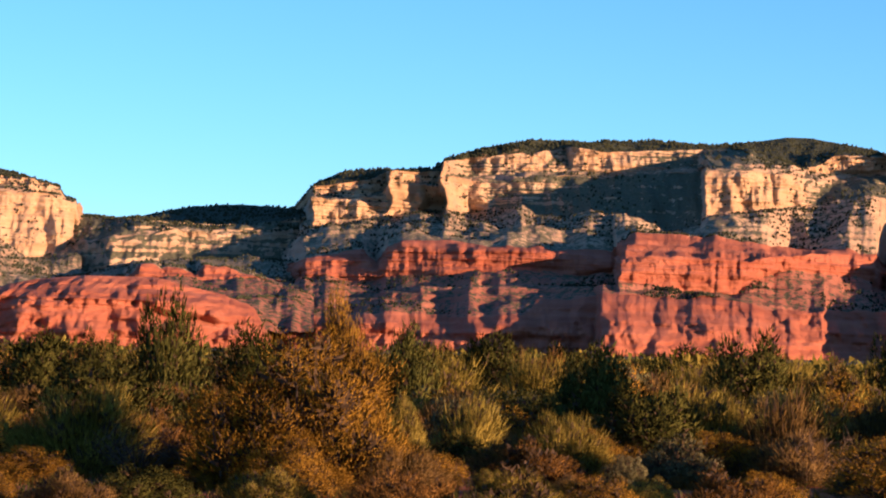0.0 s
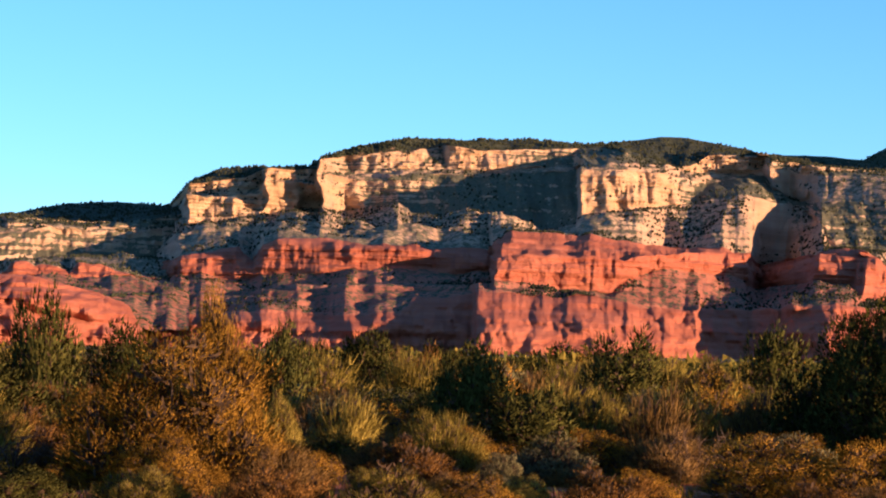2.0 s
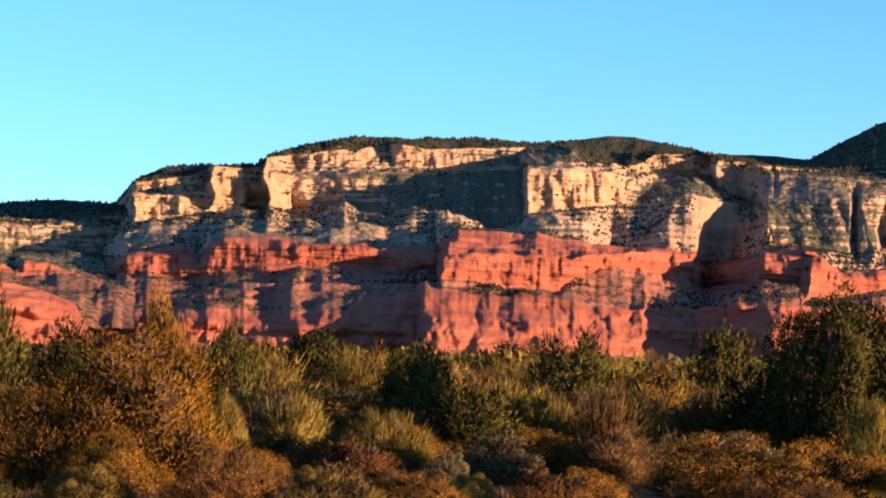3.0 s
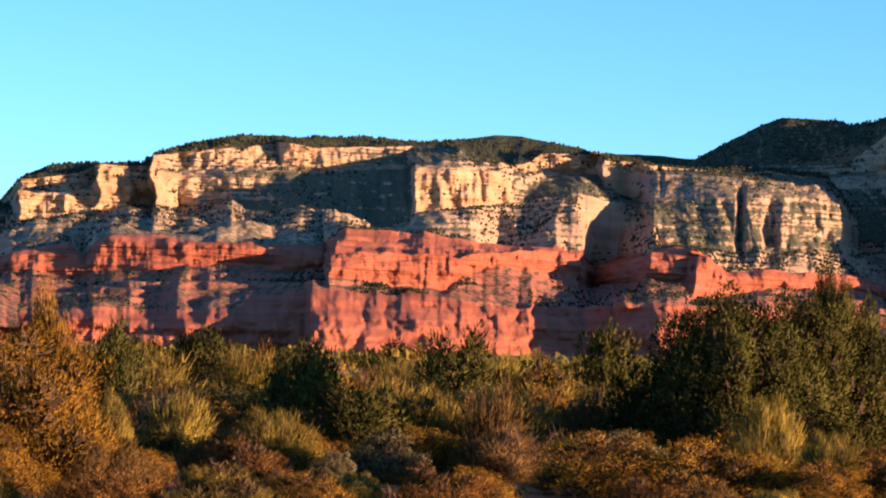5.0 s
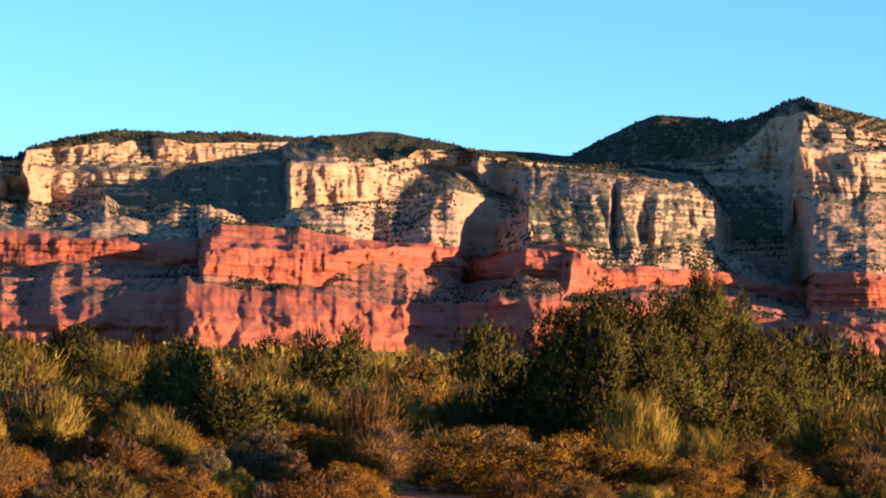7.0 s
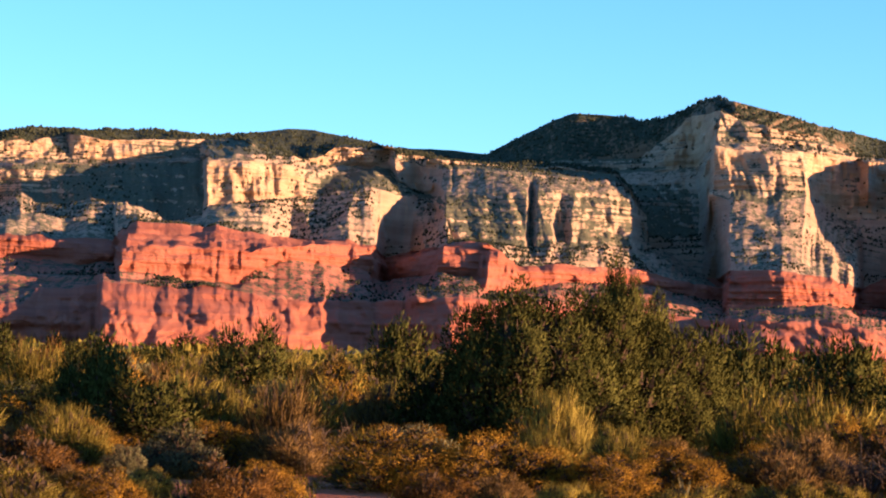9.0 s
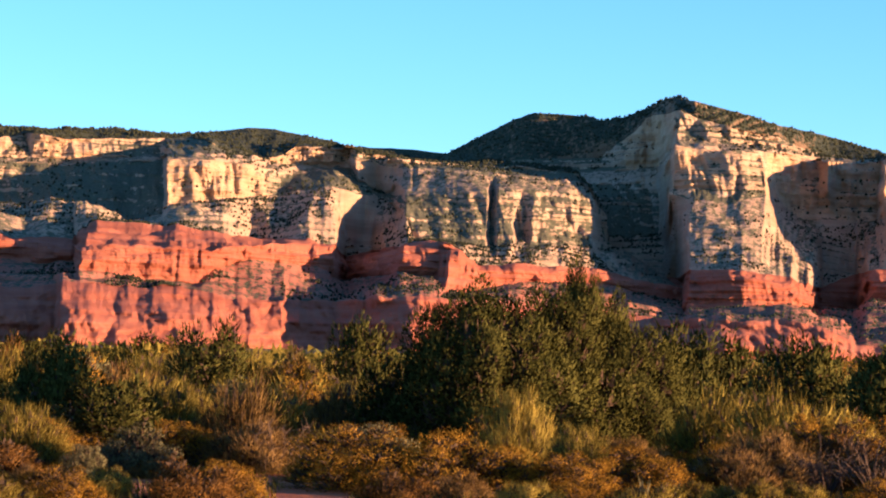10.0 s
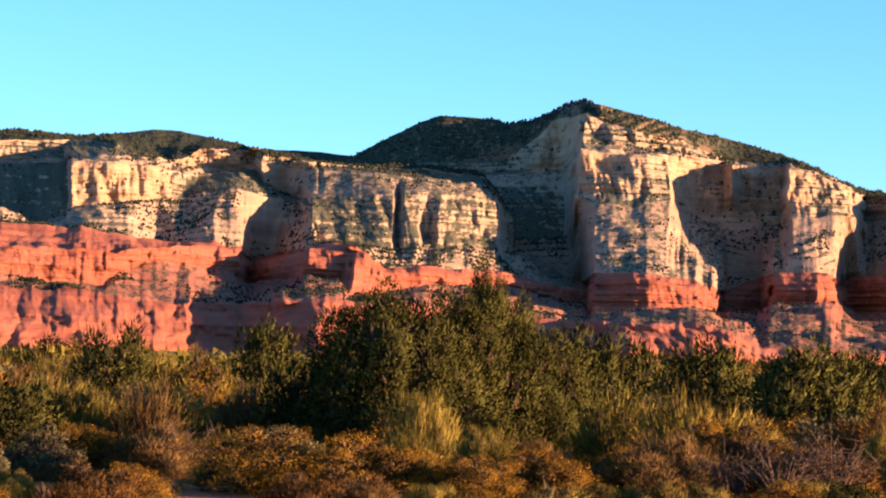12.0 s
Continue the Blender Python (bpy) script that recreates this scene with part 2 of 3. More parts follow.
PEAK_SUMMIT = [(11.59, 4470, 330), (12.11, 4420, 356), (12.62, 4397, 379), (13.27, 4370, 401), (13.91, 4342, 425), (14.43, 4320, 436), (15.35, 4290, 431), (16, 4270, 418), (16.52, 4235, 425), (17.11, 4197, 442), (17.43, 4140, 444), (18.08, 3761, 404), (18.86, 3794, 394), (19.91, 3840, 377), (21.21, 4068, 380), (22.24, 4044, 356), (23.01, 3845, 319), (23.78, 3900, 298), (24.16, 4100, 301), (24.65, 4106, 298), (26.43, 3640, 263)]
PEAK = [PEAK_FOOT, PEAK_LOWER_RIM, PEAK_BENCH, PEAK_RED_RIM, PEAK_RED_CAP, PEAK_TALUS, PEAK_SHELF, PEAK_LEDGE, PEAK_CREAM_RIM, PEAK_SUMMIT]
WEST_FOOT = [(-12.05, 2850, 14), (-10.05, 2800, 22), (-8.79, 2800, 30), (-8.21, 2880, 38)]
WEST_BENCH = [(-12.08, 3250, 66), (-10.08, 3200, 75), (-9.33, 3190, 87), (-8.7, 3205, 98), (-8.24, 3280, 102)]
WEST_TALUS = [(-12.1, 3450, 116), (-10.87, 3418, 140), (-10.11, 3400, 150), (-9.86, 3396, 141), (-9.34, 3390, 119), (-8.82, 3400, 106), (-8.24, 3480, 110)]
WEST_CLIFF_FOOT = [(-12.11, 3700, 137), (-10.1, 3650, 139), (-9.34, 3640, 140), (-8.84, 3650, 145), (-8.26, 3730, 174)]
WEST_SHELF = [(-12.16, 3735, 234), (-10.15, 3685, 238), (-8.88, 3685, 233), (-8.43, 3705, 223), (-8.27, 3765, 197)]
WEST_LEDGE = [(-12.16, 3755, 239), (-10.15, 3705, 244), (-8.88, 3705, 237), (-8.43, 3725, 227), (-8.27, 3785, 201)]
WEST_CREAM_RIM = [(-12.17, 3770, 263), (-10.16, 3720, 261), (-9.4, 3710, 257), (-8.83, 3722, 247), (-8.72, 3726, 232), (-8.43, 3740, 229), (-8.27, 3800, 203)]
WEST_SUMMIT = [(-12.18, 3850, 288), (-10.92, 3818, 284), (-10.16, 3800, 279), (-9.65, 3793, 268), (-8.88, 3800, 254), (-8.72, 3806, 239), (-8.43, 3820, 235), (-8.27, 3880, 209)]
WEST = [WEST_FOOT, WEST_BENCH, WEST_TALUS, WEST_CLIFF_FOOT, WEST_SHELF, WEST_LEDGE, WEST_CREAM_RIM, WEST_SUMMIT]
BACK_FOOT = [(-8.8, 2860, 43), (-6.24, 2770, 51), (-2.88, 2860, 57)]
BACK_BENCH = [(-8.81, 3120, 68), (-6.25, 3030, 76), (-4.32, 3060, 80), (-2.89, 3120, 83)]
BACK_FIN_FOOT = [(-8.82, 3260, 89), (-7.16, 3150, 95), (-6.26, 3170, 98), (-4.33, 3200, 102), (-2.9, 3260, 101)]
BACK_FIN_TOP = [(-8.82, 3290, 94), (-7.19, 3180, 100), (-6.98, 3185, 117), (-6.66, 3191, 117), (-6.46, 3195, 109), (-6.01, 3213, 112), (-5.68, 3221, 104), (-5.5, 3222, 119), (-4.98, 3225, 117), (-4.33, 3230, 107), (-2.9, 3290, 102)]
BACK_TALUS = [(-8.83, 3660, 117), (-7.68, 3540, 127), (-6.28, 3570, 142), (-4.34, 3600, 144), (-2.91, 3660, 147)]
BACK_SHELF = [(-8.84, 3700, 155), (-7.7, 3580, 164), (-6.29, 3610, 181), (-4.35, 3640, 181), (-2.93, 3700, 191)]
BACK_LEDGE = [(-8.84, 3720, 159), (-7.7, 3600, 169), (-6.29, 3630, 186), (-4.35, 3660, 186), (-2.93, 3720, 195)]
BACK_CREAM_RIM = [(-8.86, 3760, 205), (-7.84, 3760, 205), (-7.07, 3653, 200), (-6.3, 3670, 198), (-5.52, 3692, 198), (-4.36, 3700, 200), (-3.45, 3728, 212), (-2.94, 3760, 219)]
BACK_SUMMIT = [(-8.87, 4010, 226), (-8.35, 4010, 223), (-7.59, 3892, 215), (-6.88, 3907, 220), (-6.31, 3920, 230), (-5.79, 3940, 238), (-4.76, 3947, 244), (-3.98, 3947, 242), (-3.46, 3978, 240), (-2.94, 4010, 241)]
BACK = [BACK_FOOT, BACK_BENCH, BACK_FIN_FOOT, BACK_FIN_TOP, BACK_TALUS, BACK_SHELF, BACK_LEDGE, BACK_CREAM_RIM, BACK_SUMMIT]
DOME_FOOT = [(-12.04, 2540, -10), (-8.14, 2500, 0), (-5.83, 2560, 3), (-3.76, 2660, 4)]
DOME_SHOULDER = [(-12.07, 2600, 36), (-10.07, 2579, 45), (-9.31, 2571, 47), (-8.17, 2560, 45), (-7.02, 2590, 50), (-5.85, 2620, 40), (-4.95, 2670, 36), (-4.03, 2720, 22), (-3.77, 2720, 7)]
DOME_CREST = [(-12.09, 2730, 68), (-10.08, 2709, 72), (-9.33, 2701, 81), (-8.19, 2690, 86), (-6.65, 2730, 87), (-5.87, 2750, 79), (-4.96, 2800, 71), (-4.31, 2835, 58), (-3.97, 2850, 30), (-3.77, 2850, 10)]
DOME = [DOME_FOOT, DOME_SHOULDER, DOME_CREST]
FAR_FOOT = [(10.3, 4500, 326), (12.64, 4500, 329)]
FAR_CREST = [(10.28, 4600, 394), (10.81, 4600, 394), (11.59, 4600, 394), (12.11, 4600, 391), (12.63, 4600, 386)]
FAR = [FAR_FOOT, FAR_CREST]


# ---- value noise on arrays ----
def lattice(x, y, z, seed):
    h = (x.astype(np.int64) * 374761393 + y.astype(np.int64) * 668265263 + z.astype(np.int64) * 2147483647 + seed * 974711) & 0x7FFFFFFF
    h = ((h ^ (h >> 13)) * 1274126177) & 0x7FFFFFFF
    return ((h ^ (h >> 16)) & 0xFFFF) / 65535.0


def vnoise(x, y, z, seed=0):
    xi, yi, zi = np.floor(x), np.floor(y), np.floor(z)
    u, v, w = x - xi, y - yi, z - zi
    u, v, w = (a * a * (3 - 2 * a) for a in (u, v, w))
    out = 0
    for dx in (0, 1):
        for dy in (0, 1):
            for dz in (0, 1):
                out = out + lattice(xi + dx, yi + dy, zi + dz, seed) * (u if dx else 1 - u) * (v if dy else 1 - v) * (w if dz else 1 - w)
    return out


def fbm(x, y, z, octaves=4, seed=0, gain=0.5):
    out, amp, tot = 0, 1.0, 0.0
    for k in range(octaves):
        out, tot = out + amp * vnoise(x * 2 ** k, y * 2 ** k, z * 2 ** k, seed + 7 * k), tot + amp
        amp *= gain
    return out / tot - 0.5


def mesh_from_grid(name, P, mat, second=None, where=None):
    """A sheet from an array of points: rows, columns, xyz; a second material lies on the quads named by where."""
    r, c = P.shape[:2]
    me = bpy.data.meshes.new(name)
    i = np.arange(r * c).reshape(r, c)
    quads = np.stack([i[:-1, :-1], i[:-1, 1:], i[1:, 1:], i[1:, :-1]], -1).reshape(-1, 4)
    me.vertices.add(r * c), me.loops.add(len(quads) * 4), me.polygons.add(len(quads))
    me.vertices.foreach_set("co", P.reshape(-1).astype(np.float32))
    me.loops.foreach_set("vertex_index", quads.reshape(-1).astype(np.int32))
    me.polygons.foreach_set("loop_start", np.arange(0, len(quads) * 4, 4, dtype=np.int32))
    me.polygons.foreach_set("use_smooth", np.ones(len(quads), bool))
    me.materials.append(mat)
    if second:
        me.materials.append(second)
        me.polygons.foreach_set("material_index", where[:-1, :-1].reshape(-1).astype(np.int32))
    me.update()
    return me


# each stretch of a massif between two beds: part name, material, rows, kind
CLIFFS = [("lower_red_cliff", RED, 44, "lump"), ("scrub_bench", RED_BENCH, 36, "slope"), ("upper_red_cliff", RED, 40, "dome"),
          ("red_cap", RED, 30, "slope"), ("talus_slope", TALUS, 60, "slope"), ("great_cream_cliff", CREAM, 48, "cliff"), ("ledge", TALUS, 16, "slope"),
          ("upper_cream_cliff", CREAM, 26, "cliff"), ("wooded_summit", WOODED, 16, "slope")]


def ridged(x, y, z, octaves, seed):
    """0 in sharp creases, 1 on rounded noses."""
    return np.abs(fbm(x, y, z, octaves, seed)) * 2.6


def massif(name, beds, stretches, step, seed, label, back=260, rough=1.0):
    """A mesa: its beds are rims that run along the bearing; cliffs and slopes are stretched between them."""
    top = new(name)
    tagged(top, label, "mesa", kind="structure")
    lo, hi = max(l[0][0] for l in beds), min(l[-1][0] for l in beds)
    bear = np.arange(lo, hi, step)
    zero = bear * 0
    arc = np.radians(bear) * 3400
    def bed(k, warp):
        a = np.array(beds[k], float)
        return np.interp(bear + warp, a[:, 0], a[:, 1]), np.interp(bear + warp, a[:, 0], a[:, 2])

    def warp(k, calm):
        y = zero + k
        return calm * (0.08 * fbm(bear * 1.7, y * 0.8, zero, 3, seed) + 0.14 * fbm(bear * 9, y * 1.5, zero, 3, seed + 1) + 0.22 * fbm(bear * 4, y * 2, zero, 3, seed + 7))

    def relief(k):
        y = zero + k
        return rough * (18 * (ridged(arc / 330, y * 0.35, zero, 3, seed + 2) - 0.4) + 22 * (ridged(arc / 95, y * 0.6, zero, 3, seed + 3) - 0.4))

    def rim(k):
        edge = 0.0 if k == len(beds) - 1 else 0.45 if k == len(beds) - 2 else 1.0
        return rough * edge * (9 * fbm(arc / 120, zero + k * 5, zero, 4, seed + 4) + 8 * fbm(arc / 22, zero + k * 5, zero, 3, seed + 6)) - (25 if k == 0 else 0)

    sheets, along = [], np.radians(bear)[None, :]
    for k, (part_name, mat, rows, kind) in enumerate(stretches):
        f = np.linspace(0, 1, rows)[:, None]
        lean = f if kind in ("cliff", "slope") else f ** 2.4
        d, z = np.zeros((rows, len(bear))), np.zeros((rows, len(bear)))
        for r in range(rows):
            w = warp(k + f[r, 0], 0.5 if k >= len(stretches) - 1 else 1.0)
            (d0, z0), (d1, z1) = bed(k, w), bed(k + 1, w)
            d[r] = d0 * (1 - lean[r]) + d1 * lean[r] - relief(k + f[r, 0])
            z[r] = (z0 + rim(k)) * (1 - f[r]) + (z1 + rim(k + 1)) * f[r]
        Z = z[0].copy(), z[-1].copy()
        x = along * d
        fade = np.minimum(1, 5 * np.minimum(f + 0.03, 1.03 - f))
        if kind == "slope":
            tall = np.clip(0.45 * (Z[1] - Z[0]), 5, 28)
            z = z + fade * rough * tall * (1.5 * fbm(x / 170, d / 230, d * 0, 4, seed + 14) - 0.35 * (ridged(x / 75, d / 300, d * 0, 3, seed + 16) - 0.4) + 0.45 * fbm(x / 28, d / 40, d * 0, 3, seed + 15))
            high = 11.0 + 6 * fbm(x / 300, d / 300, d * 0, 2, seed + 17)
            part_up = z / high - np.floor(z / high)
            steps = (np.floor(z / high) + np.clip(part_up * 3.2 - 1.1, 0, 1)) * high
            keen = fade * np.clip(0.35 + 2.2 * fbm(x / 90, d / 110, z / 40, 3, seed + 18), 0.0, 0.9)
            z = z * (1 - keen) + keen * steps
        else:
            soft, flute, long, thick, bedding = {"cliff": (1.0, 24, 30, 30, 26), "dome": (1.0, 10, 60, 14, 32), "lump": (1.4, 22, 46, 22, 34)}[kind]
            flutes = ridged(x / 42, d * 0, z / (45 if kind == "lump" else 190), 4, seed + 11)
            d = d - fade * rough * soft * (flute * (flutes - 0.4))
            d = d + soft * rough * (26 * fbm(x / long, z / 120, z / thick, 5, seed + 12) + 36 * fade * fbm(x / 90, z * 0, z / 55, 4, seed + 19))
            d = d - fade * rough * (5 * (ridged(x / 13, d * 0, z / 70, 3, seed + 21) - 0.4)) + rough * 4 * fbm(x / 8, z / 30, z / 8, 3, seed + 22)
            beds_out = fbm(x / 500, z / 9.0, z * 0, 4, seed + 13, 0.75)
            d = d + rough * bedding * fade * beds_out
        (d0, z0), (d1, z1) = bed(k, zero), bed(k + 1, zero)
        gentle = (z1 - z0) / np.maximum(d1 - d0, 1) + 0.9 * fbm(x / 60, z / 25, z * 0, 4, seed + 23) < 1.3   # talus lies where the wall leans back
        sheets.append((part_name, mat, d, z, gentle))
    for k in range(len(sheets) - 1):   # neighbouring stretches meet on one line
        (_n0, _m0, d0, z0, _g0), (_n1, _m1, d1, z1, _g1) = sheets[k], sheets[k + 1]
        d1[0], z1[0] = d0[-1], z0[-1]
    d0, z0 = sheets[-1][2:4]
    crown = np.array([0.0, back, back + 40])[:, None]
    sheets.append(("back_slope", WOODED, d0[-1] + crown, np.stack([z0[-1], z0[-1] - 12, z0[-1] * 0 - 5]), None))
    kept = []
    for part_name, mat, d, z, gentle in sheets:
        P = np.stack([d * np.sin(along), d * np.cos(along), z], -1)
        ob = new(part_name, mesh_from_grid(part_name, P, mat, SCRUB_SLOPE, gentle) if mat is CREAM else mesh_from_grid(part_name, P, mat))
        ob.parent = top
        kept.append((part_name, P))
    return kept


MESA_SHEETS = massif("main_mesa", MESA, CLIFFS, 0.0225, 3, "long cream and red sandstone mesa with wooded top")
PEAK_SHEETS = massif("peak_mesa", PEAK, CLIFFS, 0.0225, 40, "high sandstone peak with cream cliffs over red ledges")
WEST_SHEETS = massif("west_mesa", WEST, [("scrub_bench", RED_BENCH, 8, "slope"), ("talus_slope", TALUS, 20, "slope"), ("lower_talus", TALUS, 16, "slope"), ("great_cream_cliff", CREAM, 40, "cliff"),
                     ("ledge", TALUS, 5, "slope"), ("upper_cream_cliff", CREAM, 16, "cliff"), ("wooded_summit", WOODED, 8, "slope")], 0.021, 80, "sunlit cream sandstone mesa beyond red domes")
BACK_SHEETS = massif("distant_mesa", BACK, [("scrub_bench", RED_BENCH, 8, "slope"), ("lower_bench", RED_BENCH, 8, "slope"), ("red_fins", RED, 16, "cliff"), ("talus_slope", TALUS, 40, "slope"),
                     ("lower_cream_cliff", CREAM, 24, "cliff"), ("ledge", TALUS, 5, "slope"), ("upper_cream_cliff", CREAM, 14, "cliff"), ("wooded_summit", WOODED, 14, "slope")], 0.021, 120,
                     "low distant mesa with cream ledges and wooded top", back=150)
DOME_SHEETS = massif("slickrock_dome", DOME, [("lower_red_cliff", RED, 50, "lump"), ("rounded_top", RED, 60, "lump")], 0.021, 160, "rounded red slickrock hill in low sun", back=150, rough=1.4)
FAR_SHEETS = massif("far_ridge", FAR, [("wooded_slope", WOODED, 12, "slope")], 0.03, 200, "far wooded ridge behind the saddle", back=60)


# ---- ground: one sheet to the horizon ----
def ground_height(x, y):
    r = np.hypot(x, y)
    rise = np.clip((r - 900) / 1800, 0, 1) ** 2 * 12
    return rise + 0.5 * fbm(x / 40, y / 40, x * 0, 3, 300) * np.clip(r / 60, 0.2, 1)


def soil():
    m, nodes, links, bsdf = material("red_soil")
    at = nodes.new("ShaderNodeNewGeometry").outputs["Position"]
    c = ramp(nodes, links, noise_node(nodes, links, at, 0.5, 8, 0.7), [(0.3, (0.2, 0.06, 0.025)), (0.5, (0.34, 0.11, 0.042)), (0.7, (0.42, 0.17, 0.075))])
    cover = ramp(nodes, links, noise_node(nodes, links, at, 0.9, 6, 0.7), [(0.3, (0.03, 0.03, 0.014)), (0.7, (0.09, 0.075, 0.035))])
    split = nodes.new("ShaderNodeSeparateXYZ")
    links.new(at, split.inputs[0])
    out = nodes.new("ShaderNodeMapRange")   # scrub covers the soil beyond the open patch
    out.inputs["From Min"].default_value, out.inputs["From Max"].default_value = 42, 70
    links.new(split.outputs["Y"], out.inputs["Value"])
    c = blend(nodes, links, out.outputs["Result"], c, cover)
    links.new(c, bsdf.inputs["Base Color"])
    bump = nodes.new("ShaderNodeBump")
    bump.inputs["Strength"].default_value, bump.inputs["Distance"].default_value = 0.8, 0.08
    links.new(noise_node(nodes, links, at, 5.0, 6, 0.7), bump.inputs["Height"])
    links.new(bump.outputs["Normal"], bsdf.inputs["Normal"])
    return m


SOIL = soil()
rad = np.concatenate([[0.5], np.geomspace(4, 6000, 150)])[:, None]
ang = np.radians(np.concatenate([np.arange(-14, 30, 0.25), np.arange(30, 346.1, 4)]))[None, :]
gx, gy = rad * np.sin(ang), rad * np.cos(ang)
tagged(new("ground", mesh_from_grid("ground", np.stack([gx, gy, ground_height(gx, gy)], -1)[:, ::-1], SOIL)), "red sandy soil plain under desert scrub", "ground", kind="structure")


# ---- plants ----
def leaf_material(name, dark, mid, pale):
    m, nodes, links, bsdf = material(name, 0.9)
    bsdf.inputs["Specular IOR Level"].default_value = 0.02
    geo = nodes.new("ShaderNodeNewGeometry")
    info = nodes.new("ShaderNodeObjectInfo")
    per_leaf = ramp(nodes, links, geo.outputs["Random Per Island"], [(0.0, dark), (0.55, mid), (1.0, pale)])
    patch = ramp(nodes, links, noise_node(nodes, links, geo.outputs["Position"], 1.6, 3), [(0.35, dark), (0.65, pale)])
    col = blend(nodes, links, 0.5, per_leaf, patch)
    hue = nodes.new("ShaderNodeHueSaturation")
    vary = nodes.new("ShaderNodeMapRange")
    vary.inputs["To Min"].default_value, vary.inputs["To Max"].default_value = 0.7, 1.25
    links.new(info.outputs["Random"], vary.inputs["Value"]), links.new(vary.outputs["Result"], hue.inputs["Value"])
    links.new(col, hue.inputs["Color"]), links.new(hue.outputs["Color"], bsdf.inputs["Base Color"])
    glow = nodes.new("ShaderNodeBsdfTranslucent")
    links.new(hue.outputs["Color"], glow.inputs["Color"])
    mix = nodes.new("ShaderNodeMixShader")
    mix.inputs["Fac"].default_value = 0.1
    links.new(bsdf.outputs["BSDF"], mix.inputs[1]), links.new(glow.outputs["BSDF"], mix.inputs[2])
    links.new(mix.outputs["Shader"], nodes["Material Output"].inputs["Surface"])
    return m


LEAF = {
    "juniper": leaf_material("juniper_foliage", (0.009, 0.011, 0.003), (0.04, 0.044, 0.009), (0.1, 0.097, 0.022)),
    "golden": leaf_material("golden_autumn_foliage", (0.0772, 0.0412, 0.00343), (0.248, 0.133, 0.00772), (0.36, 0.211, 0.0189)),
    "olive": leaf_material("olive_foliage", (0.0481, 0.0407, 0.00642), (0.193, 0.155, 0.0193), (0.332, 0.263, 0.0449)),
    "sage": leaf_material("grey_green_foliage", (0.0515, 0.0515, 0.0222), (0.103, 0.0966, 0.0436), (0.174, 0.158, 0.0792)),
    "russet": leaf_material("russet_foliage", (0.0495, 0.0248, 0.0066), (0.174, 0.0891, 0.0165), (0.273, 0.149, 0.033)),
    "tan": leaf_material("dry_tan_foliage", (0.0577, 0.0346, 0.0099), (0.165, 0.103, 0.0264), (0.28, 0.181, 0.0577)),
}
bark, _n, _l, _b = material("grey_brown_bark")
_c = ramp(_n, _l, noise_node(_n, _l, stretched(_n, _l, _n.new("ShaderNodeNewGeometry").outputs["Position"], 8, 8, 2), 3.0, 5), [(0.3, (0.035, 0.023, 0.015)), (0.7, (0.1, 0.07, 0.048))])
_l.new(_c, _b.inputs["Base Color"])


# dead twigs, coloured dark to stand for the shade inside a crown
SHADE_TWIGS, _n, _l, _b = material("shaded_dead_twigs", 0.95)
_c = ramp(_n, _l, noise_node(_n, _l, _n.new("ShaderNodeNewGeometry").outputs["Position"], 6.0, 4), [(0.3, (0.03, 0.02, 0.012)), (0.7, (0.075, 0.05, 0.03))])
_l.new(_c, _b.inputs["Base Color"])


def mesh_from_arrays(name, verts, faces, mat):
    me = bpy.data.meshes.new(name)
    n = faces.shape[1]
    me.vertices.add(len(verts)), me.loops.add(faces.size), me.polygons.add(len(faces))
    me.vertices.foreach_set("co", verts.reshape(-1).astype(np.float32))
    me.loops.foreach_set("vertex_index", faces.reshape(-1).astype(np.int32))
    me.polygons.foreach_set("loop_start", np.arange(0, faces.size, n, dtype=np.int32))
    me.update()
    me.materials.append(mat)
    return me


def limbs(rng, ends, thick):
    """Tapered, bent limbs from the foot to each end: three-sided tubes."""
    verts, faces = [], []
    for end in ends:
        foot = np.array([rng.normal(0, 0.06), rng.normal(0, 0.06), -0.15])
        bend = np.array([rng.normal(0, 0.15), rng.normal(0, 0.15), 0.2]) * np.linalg.norm(end) * 0.5
        base = len(verts)
        for s in np.linspace(0, 1, 5):
            at = foot * (1 - s) ** 2 + 2 * s * (1 - s) * (end * 0.5 + bend) + end * s * s
            rr = thick * (1 - 0.88 * s)
            for a in range(3):
                verts.append(at + rr * np.array([math.cos(a * 2.0944), math.sin(a * 2.0944), 0.0]))
        for s in range(4):
            for a in range(3):
                faces.append((base + s * 3 + a, base + s * 3 + (a + 1) % 3, base + s * 3 + 3 + (a + 1) % 3, base + s * 3 + 3 + a))
    return np.array(verts), np.array(faces)


